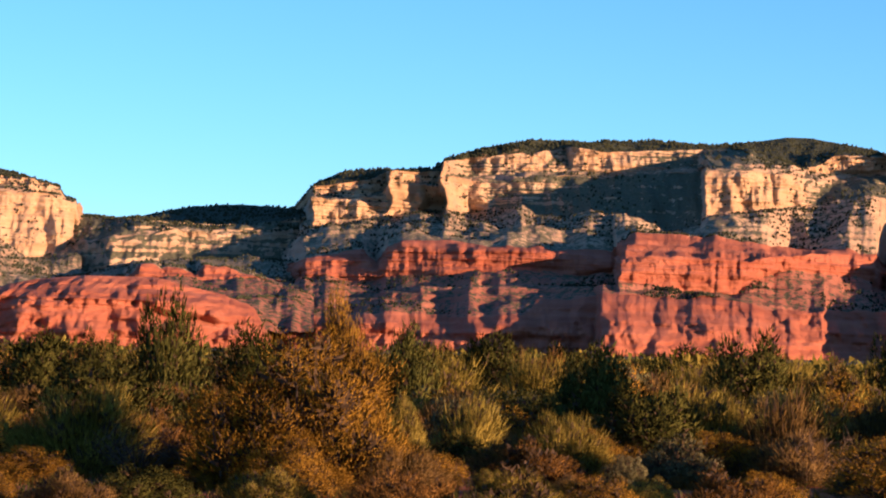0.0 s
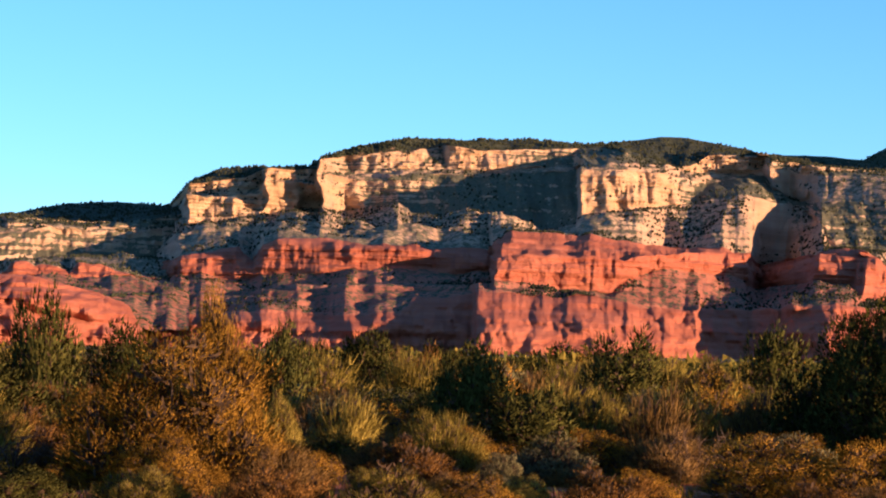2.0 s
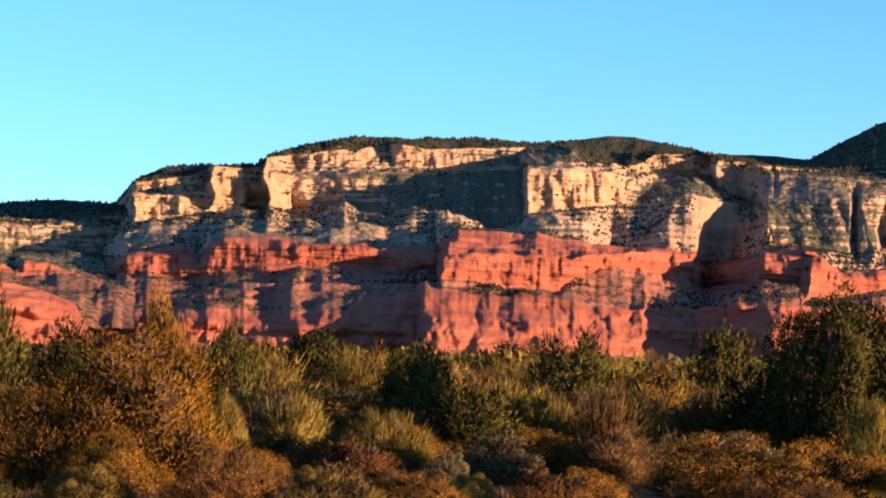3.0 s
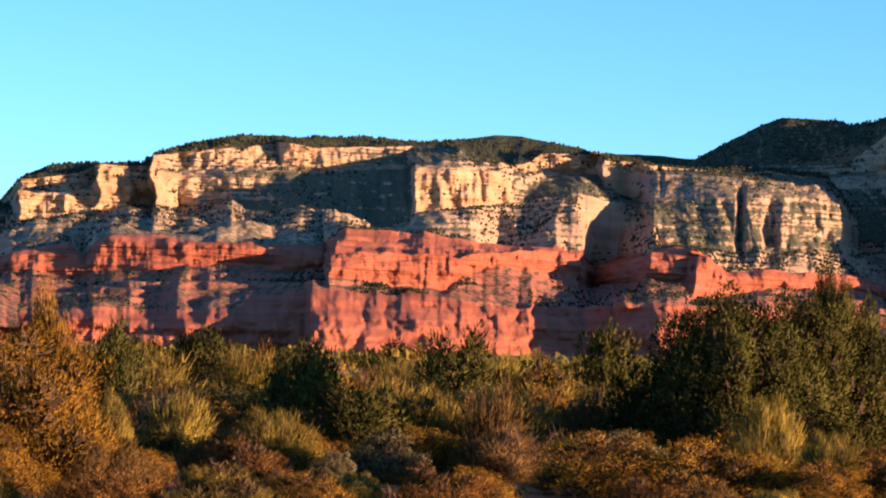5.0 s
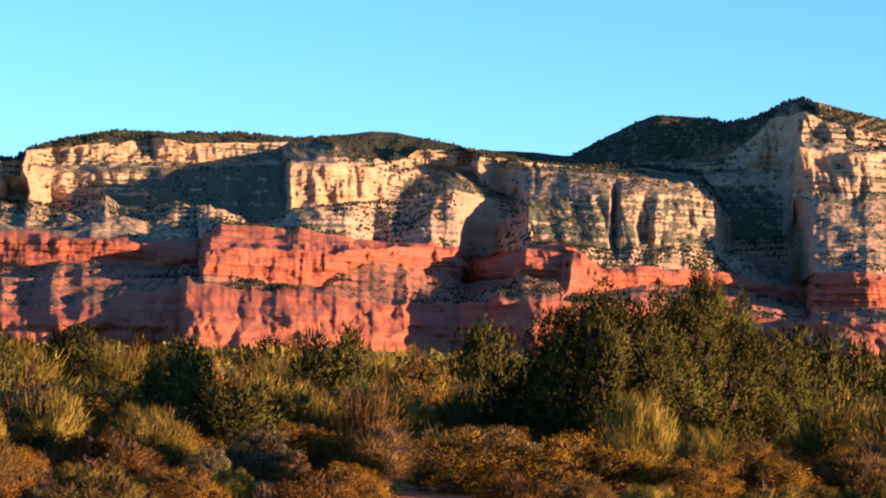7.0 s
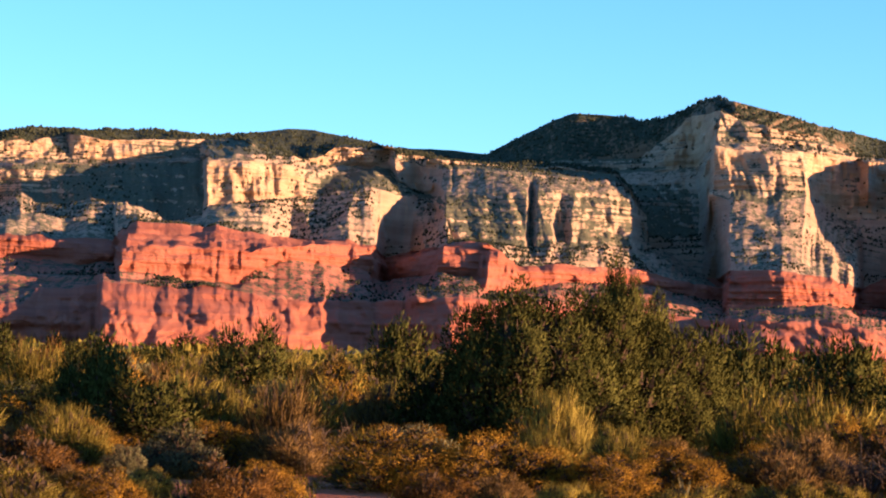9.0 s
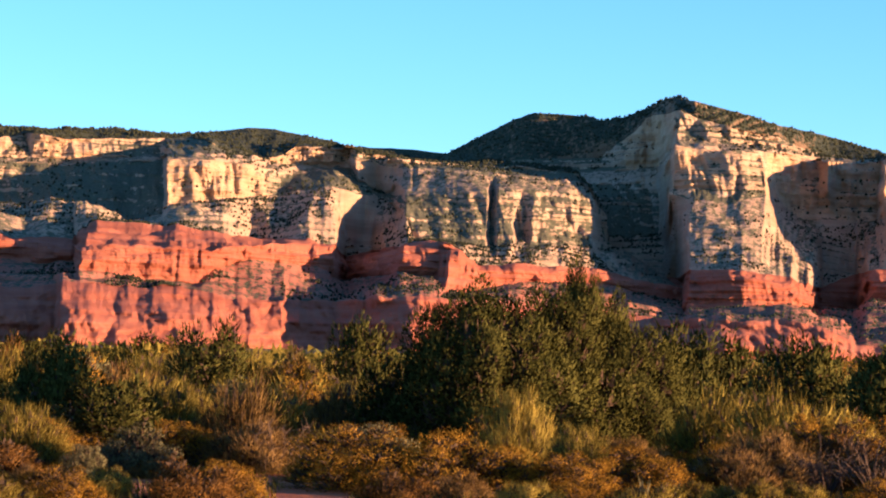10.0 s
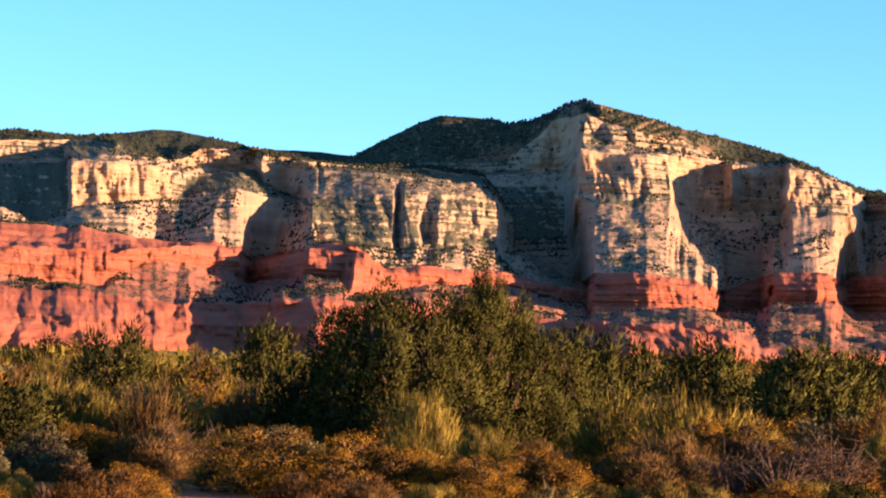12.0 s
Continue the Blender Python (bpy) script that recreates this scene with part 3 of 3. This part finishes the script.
def sprays(rng, centres, radii, tall, count, length, width, up, shell, fan=0.4, round_out=0.45):
    """Leaf sprays in lobes: narrow three-cornered blades that point outwards and up."""
    k = rng.choice(len(centres), count, p=radii ** 2 / np.sum(radii ** 2))
    way = rng.normal(size=(count, 3))
    way /= np.linalg.norm(way, axis=1)[:, None]
    at = centres[k] + way * (radii[k] * rng.uniform(shell, 1, count) ** 0.5)[:, None] * np.array([1, 1, tall])
    from_foot = at + np.array([0, 0, 0.25])
    from_foot /= np.linalg.norm(from_foot, axis=1)[:, None]
    axis = way * (0.8 - 0.4 * fan) + from_foot * fan + np.array([0, 0, up]) + rng.normal(0, 0.4, (count, 3))
    axis /= np.linalg.norm(axis, axis=1)[:, None]
    side = np.cross(axis, rng.normal(size=(count, 3)))
    side /= np.linalg.norm(side, axis=1)[:, None]
    ln, wd = (length * rng.uniform(0.6, 1.5, count))[:, None], (width * rng.uniform(0.6, 1.4, count))[:, None]
    v = np.stack([at - side * wd, at + side * wd, at + axis * ln], 1)
    v[:, :, 2] = np.maximum(v[:, :, 2], 0.0)
    out = way * 0.8 + centres[k] * np.array([round_out, round_out, 0.0]) + rng.normal(0, 0.28, (count, 3)) + np.array([0, 0, 0.12])
    out /= np.linalg.norm(out, axis=1)[:, None]
    turned = np.einsum("ij,ij->i", np.cross(v[:, 1] - v[:, 0], v[:, 2] - v[:, 0]), out) < 0
    v[turned] = v[turned][:, [1, 0, 2]]
    return v.reshape(-1, 3), np.arange(count * 3).reshape(-1, 3), np.repeat(out, 3, axis=0)


# crown half width and height of the model plant, lobes, lobe stretch, sprays, spray length and width, upward growth, shell, limbs, leaf
KINDS = {
    "juniper": (1.0, 1.4, 80, 1.5, 24000, 0.055, 0.011, 0.45, 0.5, 8, "juniper"),
    "great_juniper": (1.0, 1.3, 210, 1.45, 90000, 0.034, 0.0085, 0.4, 0.55, 14, "juniper"),
    "golden": (1.0, 1.4, 90, 1.2, 32000, 0.045, 0.0052, 0.6, 0.25, 18, "golden"),
    "olive": (1.0, 1.1, 64, 1.5, 20000, 0.125, 0.0042, 0.8, 0.2, 16, "olive"),
    "sage": (1.0, 1.0, 50, 1.0, 14000, 0.045, 0.01, 0.7, 0.4, 10, "sage"),
    "tan": (1.0, 1.0, 56, 1.3, 18000, 0.11, 0.0042, 0.6, 0.2, 20, "tan"),
    "russet": (1.0, 1.1, 60, 1.2, 17000, 0.075, 0.0055, 0.6, 0.2, 18, "russet"),
}
FAN = {"olive": 1.2, "tan": 1.0, "russet": 0.8, "golden": 0.5}
NAMES = {"great_juniper": ("juniper_tree", "tree", "broad old juniper with dark dense crown"), "juniper": ("juniper_tree", "tree", "dark green juniper with dense ragged crown"), "golden": ("golden_shrub", "shrub", "airy shrub with golden orange autumn leaves"),
         "olive": ("broom_shrub", "shrub", "olive yellow broom-like shrub with upright twigs"), "sage": ("sage_bush", "shrub", "grey green leafy desert bush"),
         "tan": ("dry_bush", "shrub", "dry tan bush with thin twigs"), "russet": ("russet_shrub", "shrub", "russet brown shrub with sparse dry leaves")}


def plant(kind, seed, dense=1.0, fine=1.0):
    half, high, lobes, tall, count, ln, wd, up, shell, nlimb, leaf = KINDS[kind]
    rng = np.random.default_rng(seed)
    name, category, label = NAMES[kind]
    thing = tagged(new(name), label, category, "desert scrub on the plain")
    a = rng.uniform(0, 2 * math.pi, lobes)
    hgt = rng.uniform(0.1, 1.0, lobes)
    spread = half * (0.9 * np.sqrt(np.clip(1 - (hgt - 0.3) ** 2 / 0.52, 0.02, 1))) * np.sqrt(rng.uniform(0.05, 1, lobes))
    loose = "juniper" not in kind
    lop = rng.uniform(-0.35, 0.35) if loose else rng.uniform(-0.12, 0.12)
    centres = np.stack([spread * np.cos(a), spread * np.sin(a), hgt * high * 0.84 * rng.uniform(0.7 if loose else 0.82, 1.18 if loose else 1.1, lobes) * (1 + lop * np.cos(a))], 1)
    radii = rng.uniform(0.13, 0.34, lobes) * half * (1.1 - 0.4 * hgt) * (1.0 if loose else 0.78)
    ends = centres[rng.choice(lobes, nlimb if dense > 0.5 else nlimb // 2, replace=False)]
    v, f = limbs(rng, ends, 0.03 * half)
    t = new("trunk", mesh_from_arrays("trunk", v, f, bark))
    v, f, out_way = sprays(rng, centres, radii, tall, int(count * dense), ln * fine, wd * fine, up, shell, FAN.get(kind, 0.3), 1.1 if "juniper" in kind else 0.6)
    top, out = np.percentile(v[:, 2], 99.7), np.percentile(np.hypot(v[:, 0], v[:, 1]), 98)
    v = v * np.array([half / out, half / out, high / top])
    c = new("crown", mesh_from_arrays("crown", v, f, LEAF[leaf]))
    c.data.normals_split_custom_set_from_vertices(out_way.tolist())   # each spray is shaded with its tuft
    # oversized dark twig blades added inside the crown to block light and blacken gaps
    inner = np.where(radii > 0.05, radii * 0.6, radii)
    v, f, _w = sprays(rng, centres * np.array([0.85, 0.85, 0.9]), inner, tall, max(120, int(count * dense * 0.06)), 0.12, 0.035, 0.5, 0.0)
    w = new("twig_core", mesh_from_arrays("twig_core", v, f, SHADE_TWIGS))
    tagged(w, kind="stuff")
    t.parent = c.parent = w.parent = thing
    return thing


# models for the near plants, and lighter ones for those farther off
MODELS = {k: [plant(k, 10 * i + j) for j in range(2 if k == "great_juniper" else 4)] for i, k in enumerate(KINDS)}
LIGHT = {k: [plant(k, 100 + 10 * i + j, 0.19, 1.75) for j in range(3)] for i, k in enumerate(KINDS) if k != "great_juniper"}
USED = set()


def put(kind, bearing, dist, height, width, rng):
    models = (MODELS if dist < 47 or kind not in LIGHT else LIGHT)[kind]
    model = models[rng.integers(len(models))]
    x, y = dist * math.sin(radians(bearing)), dist * math.cos(radians(bearing))
    z = float(ground_height(np.array([x]), np.array([y]))[0])
    half, high = KINDS[kind][:2]
    m = Matrix.Translation((x, y, z)) @ pose(0, 0, 0, 0, 0, rng.uniform(0, 360))
    if model in USED:
        model = copy_thing(model, m)
    USED.add(model)
    wide = width * (1.2 if "juniper" in kind else 1.0)   # the loose edge of a juniper crown shows little
    model.matrix_basis = m @ Matrix.Diagonal((wide / 2 / half, wide / 2 / half, height / high, 1))


rng = np.random.default_rng(7)
# the plants that stand out: bearing, distance, height, width
GOLDEN = [(-3.26, 37, 2.28, 3.53), (-2.24, 42, 3.03, 1.81), (10.56, 37.5, 0.95, 2.56), (13.03, 37, 0.91, 2.52), (15.25, 36.5, 0.67, 1.66), (16.93, 37.5, 0.74, 1.88), (18.61, 38.5, 0.78, 1.75), (20.66, 44, 1.13, 2.20), (-9.47, 38, 0.50, 2.07), (9.82, 40, 0.71, 1.45)]
FAR_JUNIPERS = [(-6.22, 75, 3.84, 2.13), (7.11, 95, 3.31, 3.24), (20.63, 75, 2.98, 3.07), (18.56, 85, 3.33, 3.28), (10.60, 95, 3.62, 2.81), (-9.17, 85, 2.65, 2.90), (-7.77, 95, 2.78, 1.94), (-4.30, 80, 2.94, 2.91), (-0.79, 80, 3.05, 2.00), (1.16, 110, 3.28, 3.00)]
JUNIPERS = [(3.12, 60, 2.06, 1.50), (3.83, 58, 2.44, 1.98), (4.75, 52, 1.62, 2.25), (17.5, 57, 2.9, 2.6), (11.43, 54, 2.0, 1.9), (22.81, 70, 2.88, 3.34), (23.83, 72, 2.53, 1.96), (-7.62, 62, 1.81, 3.24)]
GREAT_JUNIPERS = [(13.6, 52, 3.4, 3.6), (14.9, 53.5, 3.35, 3.6), (15.75, 55, 3.95, 2.0), (16.6, 54, 2.8, 2.9)]
DRY = [(20.02, 40, 0.98, 2.18), (7.83, 52, 1.68, 2.01), (19.39, 38, 0.76, 2.25), (10.06, 56, 1.45, 2.04)]
BROOM = [(14.11, 45, 1.51, 1.64), (15.62, 42, 0.95, 1.34), (-8.11, 41, 1.41, 2.61), (2.89, 42, 1.09, 1.91), (0.67, 50, 1.33, 1.70), (-1.02, 46, 1.25, 1.25), (18.46, 50, 1.59, 2.50), (20.39, 48, 1.65, 2.84), (24.61, 41, 1.12, 0.84), (-0.00, 95, 2.63, 4.75), (2.21, 98, 2.51, 3.34), (6.11, 58, 1.47, 1.85)]
SAGE = [(5.61, 40, 0.82, 1.91), (4.20, 39, 0.52, 0.80)]
RUSSET = [(2.25, 39, 0.70, 1.86), (21.69, 41, 0.98, 1.86), (23.22, 39, 0.88, 2.30), (-5.77, 40, 0.46, 1.45)]
HEROES = []
for kind, places in (("golden", GOLDEN), ("juniper", JUNIPERS), ("juniper", FAR_JUNIPERS), ("great_juniper", GREAT_JUNIPERS), ("olive", BROOM), ("sage", SAGE), ("tan", DRY), ("russet", RUSSET)):
    for bearing, dist, height, width in places:
        HEROES.append((kind, bearing, dist, height, width))
        put(kind, bearing, dist, height, width, rng)
row = 31.5
while row < 150:
    spacing = np.degrees(((0.95 if row < 40 else 1.5) + row / 95) / row)
    bearing = -12.5 + rng.uniform(0, spacing)
    while bearing < 28:
        dist = row * rng.uniform(0.96, 1.06)
        kind = rng.choice(["juniper", "golden", "olive", "sage", "tan", "russet"], p=[0.03 + 0.13 * min(1, row / 90), 0.24 - 0.07 * min(1, row / 90), 0.35, 0.06, 0.22 - 0.06 * min(1, row / 90), 0.10])
        height = np.interp(dist, [37, 45, 60, 100, 150], [0.95, 1.15, 1.5, 2.0, 2.6]) * rng.uniform(0.65, 1.2) * (1.12 if kind == "juniper" else 1.0)
        wide = max(height * rng.uniform(1.2, 1.9), dist * np.radians(spacing) * rng.uniform(0.9, 1.5))
        clear = abs(bearing - 9.5) > 0.8 or dist > 46
        for h in HEROES:   # keep the plants above in sight
            if abs(bearing - h[1]) < np.degrees(0.5 * (h[4] + wide) / h[2]) * 0.9 and dist < h[2] + 0.3 * h[4]:
                height = min(height, EYE + dist * (0.35 * h[3] - EYE) / h[2])
        if clear and height > 0.3:
            put(kind, bearing, dist, height, min(wide, 2.4 * height), rng)
        bearing += spacing * rng.uniform(0.7, 1.3)
    row *= 1.1


for models in (*MODELS.values(), *LIGHT.values()):   # models that found no place are taken away
    for model in models:
        if model not in USED:
            for ob in (*model.children, model):
                bpy.data.objects.remove(ob)


def bare_shrub(bearing, dist, height, width, seed):
    """A leafless shrub: crooked dark branches that fork from the foot."""
    g = np.random.default_rng(seed)
    x, y = dist * math.sin(radians(bearing)), dist * math.cos(radians(bearing))
    thing = tagged(new("bare_shrub"), "leafless shrub with crooked dark brown branches", "shrub", "desert scrub on the plain")
    a, s = g.uniform(0, 6.28, 34), np.sqrt(g.uniform(0.05, 1, 34))
    ends = np.stack([0.5 * width * s * np.cos(a), 0.5 * width * s * np.sin(a), height * g.uniform(0.5, 1.0, 34)], 1)
    v, f = limbs(g, ends, 0.022)
    new("stem", mesh_from_arrays("stem", v, f, bark)).parent = thing
    tip = ends[g.integers(0, 34, 220)] * g.uniform(0.55, 0.95, 220)[:, None]
    end = tip + g.normal(0, 0.2, (220, 3)) * np.array([1, 1, 0.7]) + np.array([0, 0, 0.1])
    side = np.cross(end - tip, g.normal(size=(220, 3)))
    side *= 0.008 / np.linalg.norm(side, axis=1)[:, None]
    v = np.stack([tip - side, tip + side, end], 1).reshape(-1, 3)
    tagged(new("twig_spray", mesh_from_arrays("twig_spray", v, np.arange(660).reshape(-1, 3), bark)), kind="stuff").parent = thing
    thing.matrix_basis = Matrix.Translation((x, y, float(ground_height(np.array([x]), np.array([y]))[0])))


for bearing, dist, height, width in ((22.4, 37.5, 1.0, 1.9), (23.6, 38, 1.15, 1.6), (21.2, 38.5, 0.7, 1.4), (8.7, 42, 0.9, 1.6), (-6.8, 38.5, 0.8, 1.6)):
    bare_shrub(bearing, dist, height, width, int(bearing * 10) + 900)


def yucca(bearing, dist, size, seed):
    """A rosette of stiff pale blades."""
    g = np.random.default_rng(seed)
    x, y = dist * math.sin(radians(bearing)), dist * math.cos(radians(bearing))
    thing = tagged(new("yucca"), "small yucca with stiff pale green blades", "plant", "desert scrub on the plain")
    for k in range(46):
        a, lift = g.uniform(0, 6.28), g.uniform(0.15, 1.4)
        way = np.array([math.cos(a) * math.cos(lift), math.sin(a) * math.cos(lift), math.sin(lift)])
        side = np.array([-math.sin(a), math.cos(a), 0]) * 0.014
        ln = size * g.uniform(0.75, 1.1)
        v = np.array([way * 0.03 - side, way * 0.03 + side, way * ln * 0.5 + side * 0.8, way * ln, way * ln * 0.5 - side * 0.8, way * ln * 0.45 + np.array([0, 0, -0.012])])
        me = bpy.data.meshes.new("blade")
        me.from_pydata(v.tolist(), [], [(0, 1, 2, 4), (4, 2, 3), (1, 0, 5), (2, 1, 5), (0, 4, 5), (4, 3, 5), (3, 2, 5)])
        me.materials.append(LEAF["sage"])
        new("blade", me).parent = thing
    thing.matrix_basis = Matrix.Translation((x, y, float(ground_height(np.array([x]), np.array([y]))[0])))


yucca(17.1, 35.6, 0.42, 5)
yucca(17.9, 36.4, 0.3, 6)


def undergrowth(name, count, near, far, size, seed, label, mat):
    """Grass tufts and low twigs all over the plain, one mesh."""
    g = np.random.default_rng(seed)
    d = near * (far / near) ** g.uniform(0, 1, count)
    a = np.radians(g.uniform(-12, 27, count))
    x, y = d * np.sin(a), d * np.cos(a)
    open_soil = (np.abs(np.degrees(a) - 9.5) < 0.75 + 0.5 * (vnoise(x, y, x * 0, 5) - 0.5)) & (d < 43)
    patch = vnoise(x / 1.3, y / 1.3, x * 0, 9) > 0.3
    keep = ~open_soil & patch
    x, y, d = x[keep], y[keep], d[keep]
    k = len(x)
    at = np.stack([x, y, ground_height(x, y)], 1)
    tip = np.stack([g.normal(0, 0.3, k), g.normal(0, 0.3, k), g.uniform(0.4, 1.1, k)], 1) * (size * (0.6 + d / 120))[:, None]
    side = np.stack([np.cos(g.uniform(0, 6.28, k)), np.sin(g.uniform(0, 6.28, k)), np.zeros(k)], 1) * (0.00035 * d)[:, None]
    v = np.stack([at - side, at + side, at + tip], 1).reshape(-1, 3)
    tagged(new(name, mesh_from_arrays(name, v, np.arange(3 * k).reshape(-1, 3), mat)), label, "grass", kind="stuff")


undergrowth("dry_grass", 22000, 33, 120, 0.15, 21, "dry tan grass between the bushes", LEAF["tan"])
# the dark juniper leaf puts the deep shade of the gaps into this scrub
undergrowth("low_scrub", 35000, 33, 120, 0.22, 22, "low scrub between the bushes, coloured dark for their shade", LEAF["juniper"])


def distant_scrub(count, near, far, seed, leaf):
    """The scrub farther out on the plain: ragged clumps of blades, one mesh."""
    g = np.random.default_rng(seed)
    d, a = near * (far / near) ** g.uniform(0, 1, count), np.radians(g.uniform(-13, 28, count))
    at = np.stack([d * np.sin(a), d * np.cos(a), ground_height(d * np.sin(a), d * np.cos(a))], 1)
    high = g.uniform(1.6, 3.2, count) * (1 + d / 1500)
    blades = 90
    way = g.normal(size=(count, blades, 3))
    way /= np.linalg.norm(way, axis=2)[:, :, None]
    way[:, :, 2] = np.abs(way[:, :, 2])
    c = at[:, None] + way * high[:, None, None] * np.array([0.8, 0.8, 0.85]) * g.uniform(0.6, 1, (count, blades, 1))
    s = high[:, None, None] * 0.13
    v = np.stack([c + g.normal(0, 1, c.shape) * s * 0.6, c + g.normal(0, 1, c.shape) * s * 0.6, c + np.array([0, 0, 1.0]) * s], 2).reshape(-1, 3)
    tagged(new("distant_scrub", mesh_from_arrays("distant_scrub", v, np.arange(len(v)).reshape(-1, 3), LEAF[leaf])), "dense green scrub far out on the plain", "scrub", kind="stuff")


distant_scrub(1000, 150, 1800, 31, "juniper")
distant_scrub(1400, 140, 1800, 32, "olive")


def speckle(name, P, count, size, seed, label, mat, clump):
    """Far trees on a slope: small ragged cones, one mesh."""
    g = np.random.default_rng(seed)
    r, c = g.integers(1, P.shape[0] - 1, count), g.integers(1, P.shape[1] - 1, count)
    at = P[r, c]
    n = np.cross(P[r, c + 1] - at, P[r + 1, c] - at)
    steep = np.abs(n[:, 2]) / (np.linalg.norm(n, axis=1) + 1e-9)
    grove = vnoise(at[:, 0] / 70, at[:, 1] / 70, at[:, 2] / 40, seed) + 0.5 * vnoise(at[:, 0] / 20, at[:, 1] / 20, at[:, 2] / 20, seed + 1)
    at = at[(steep > (0.55 if "cliff" in part_name else 0.3)) & (grove > clump)]
    k = len(at)
    s = size * g.uniform(0.3, 1.0, k) ** 1.5 * 1.5
    ring = np.linspace(0, 2 * math.pi, 6)[:5]
    v = np.zeros((k, 7, 3))
    for q in range(5):
        j = g.uniform(0.7, 1.3, k)
        v[:, q] = at + np.stack([s * 0.55 * j * np.cos(ring[q]), s * 0.55 * j * np.sin(ring[q]), s * g.uniform(0.2, 0.5, k)], 1)
    v[:, 5] = at + np.stack([s * 0.1, s * 0, s * 1.05], 1)
    v[:, 6] = at - np.array([0, 0, 0.6])
    f = np.array([(q, (q + 1) % 5, 5) for q in range(5)] + [((q + 1) % 5, q, 6) for q in range(5)])
    faces = (f[None] + 7 * np.arange(k)[:, None, None]).reshape(-1, 3)
    tagged(new(name, mesh_from_arrays(name, v.reshape(-1, 3), faces, mat)), label, "trees", kind="stuff")


FAR_LEAF = leaf_material("far_tree_foliage", (0.022, 0.029, 0.018), (0.038, 0.045, 0.027), (0.06, 0.064, 0.038))
for seed, sheets in enumerate((MESA_SHEETS, PEAK_SHEETS, WEST_SHEETS, BACK_SHEETS, FAR_SHEETS)):
    for j, (part_name, P) in enumerate(sheets):
        many = {"wooded_summit": 5.0, "talus_slope": 9, "scrub_bench": 6.0, "ledge": 1.0, "wooded_slope": 3.0, "lower_talus": 4, "great_cream_cliff": 2, "upper_cream_cliff": 2, "lower_bench": 2.0}.get(part_name, 0)
        if many:
            speckle("mesa_woodland", P, int(many * P.shape[1]), 2.6 if "talus" in part_name or "bench" in part_name else 3.1, seed * 20 + j, "scattered dark pinyon and juniper on the slopes", FAR_LEAF, 0.3 if "summit" in part_name else 0.72)
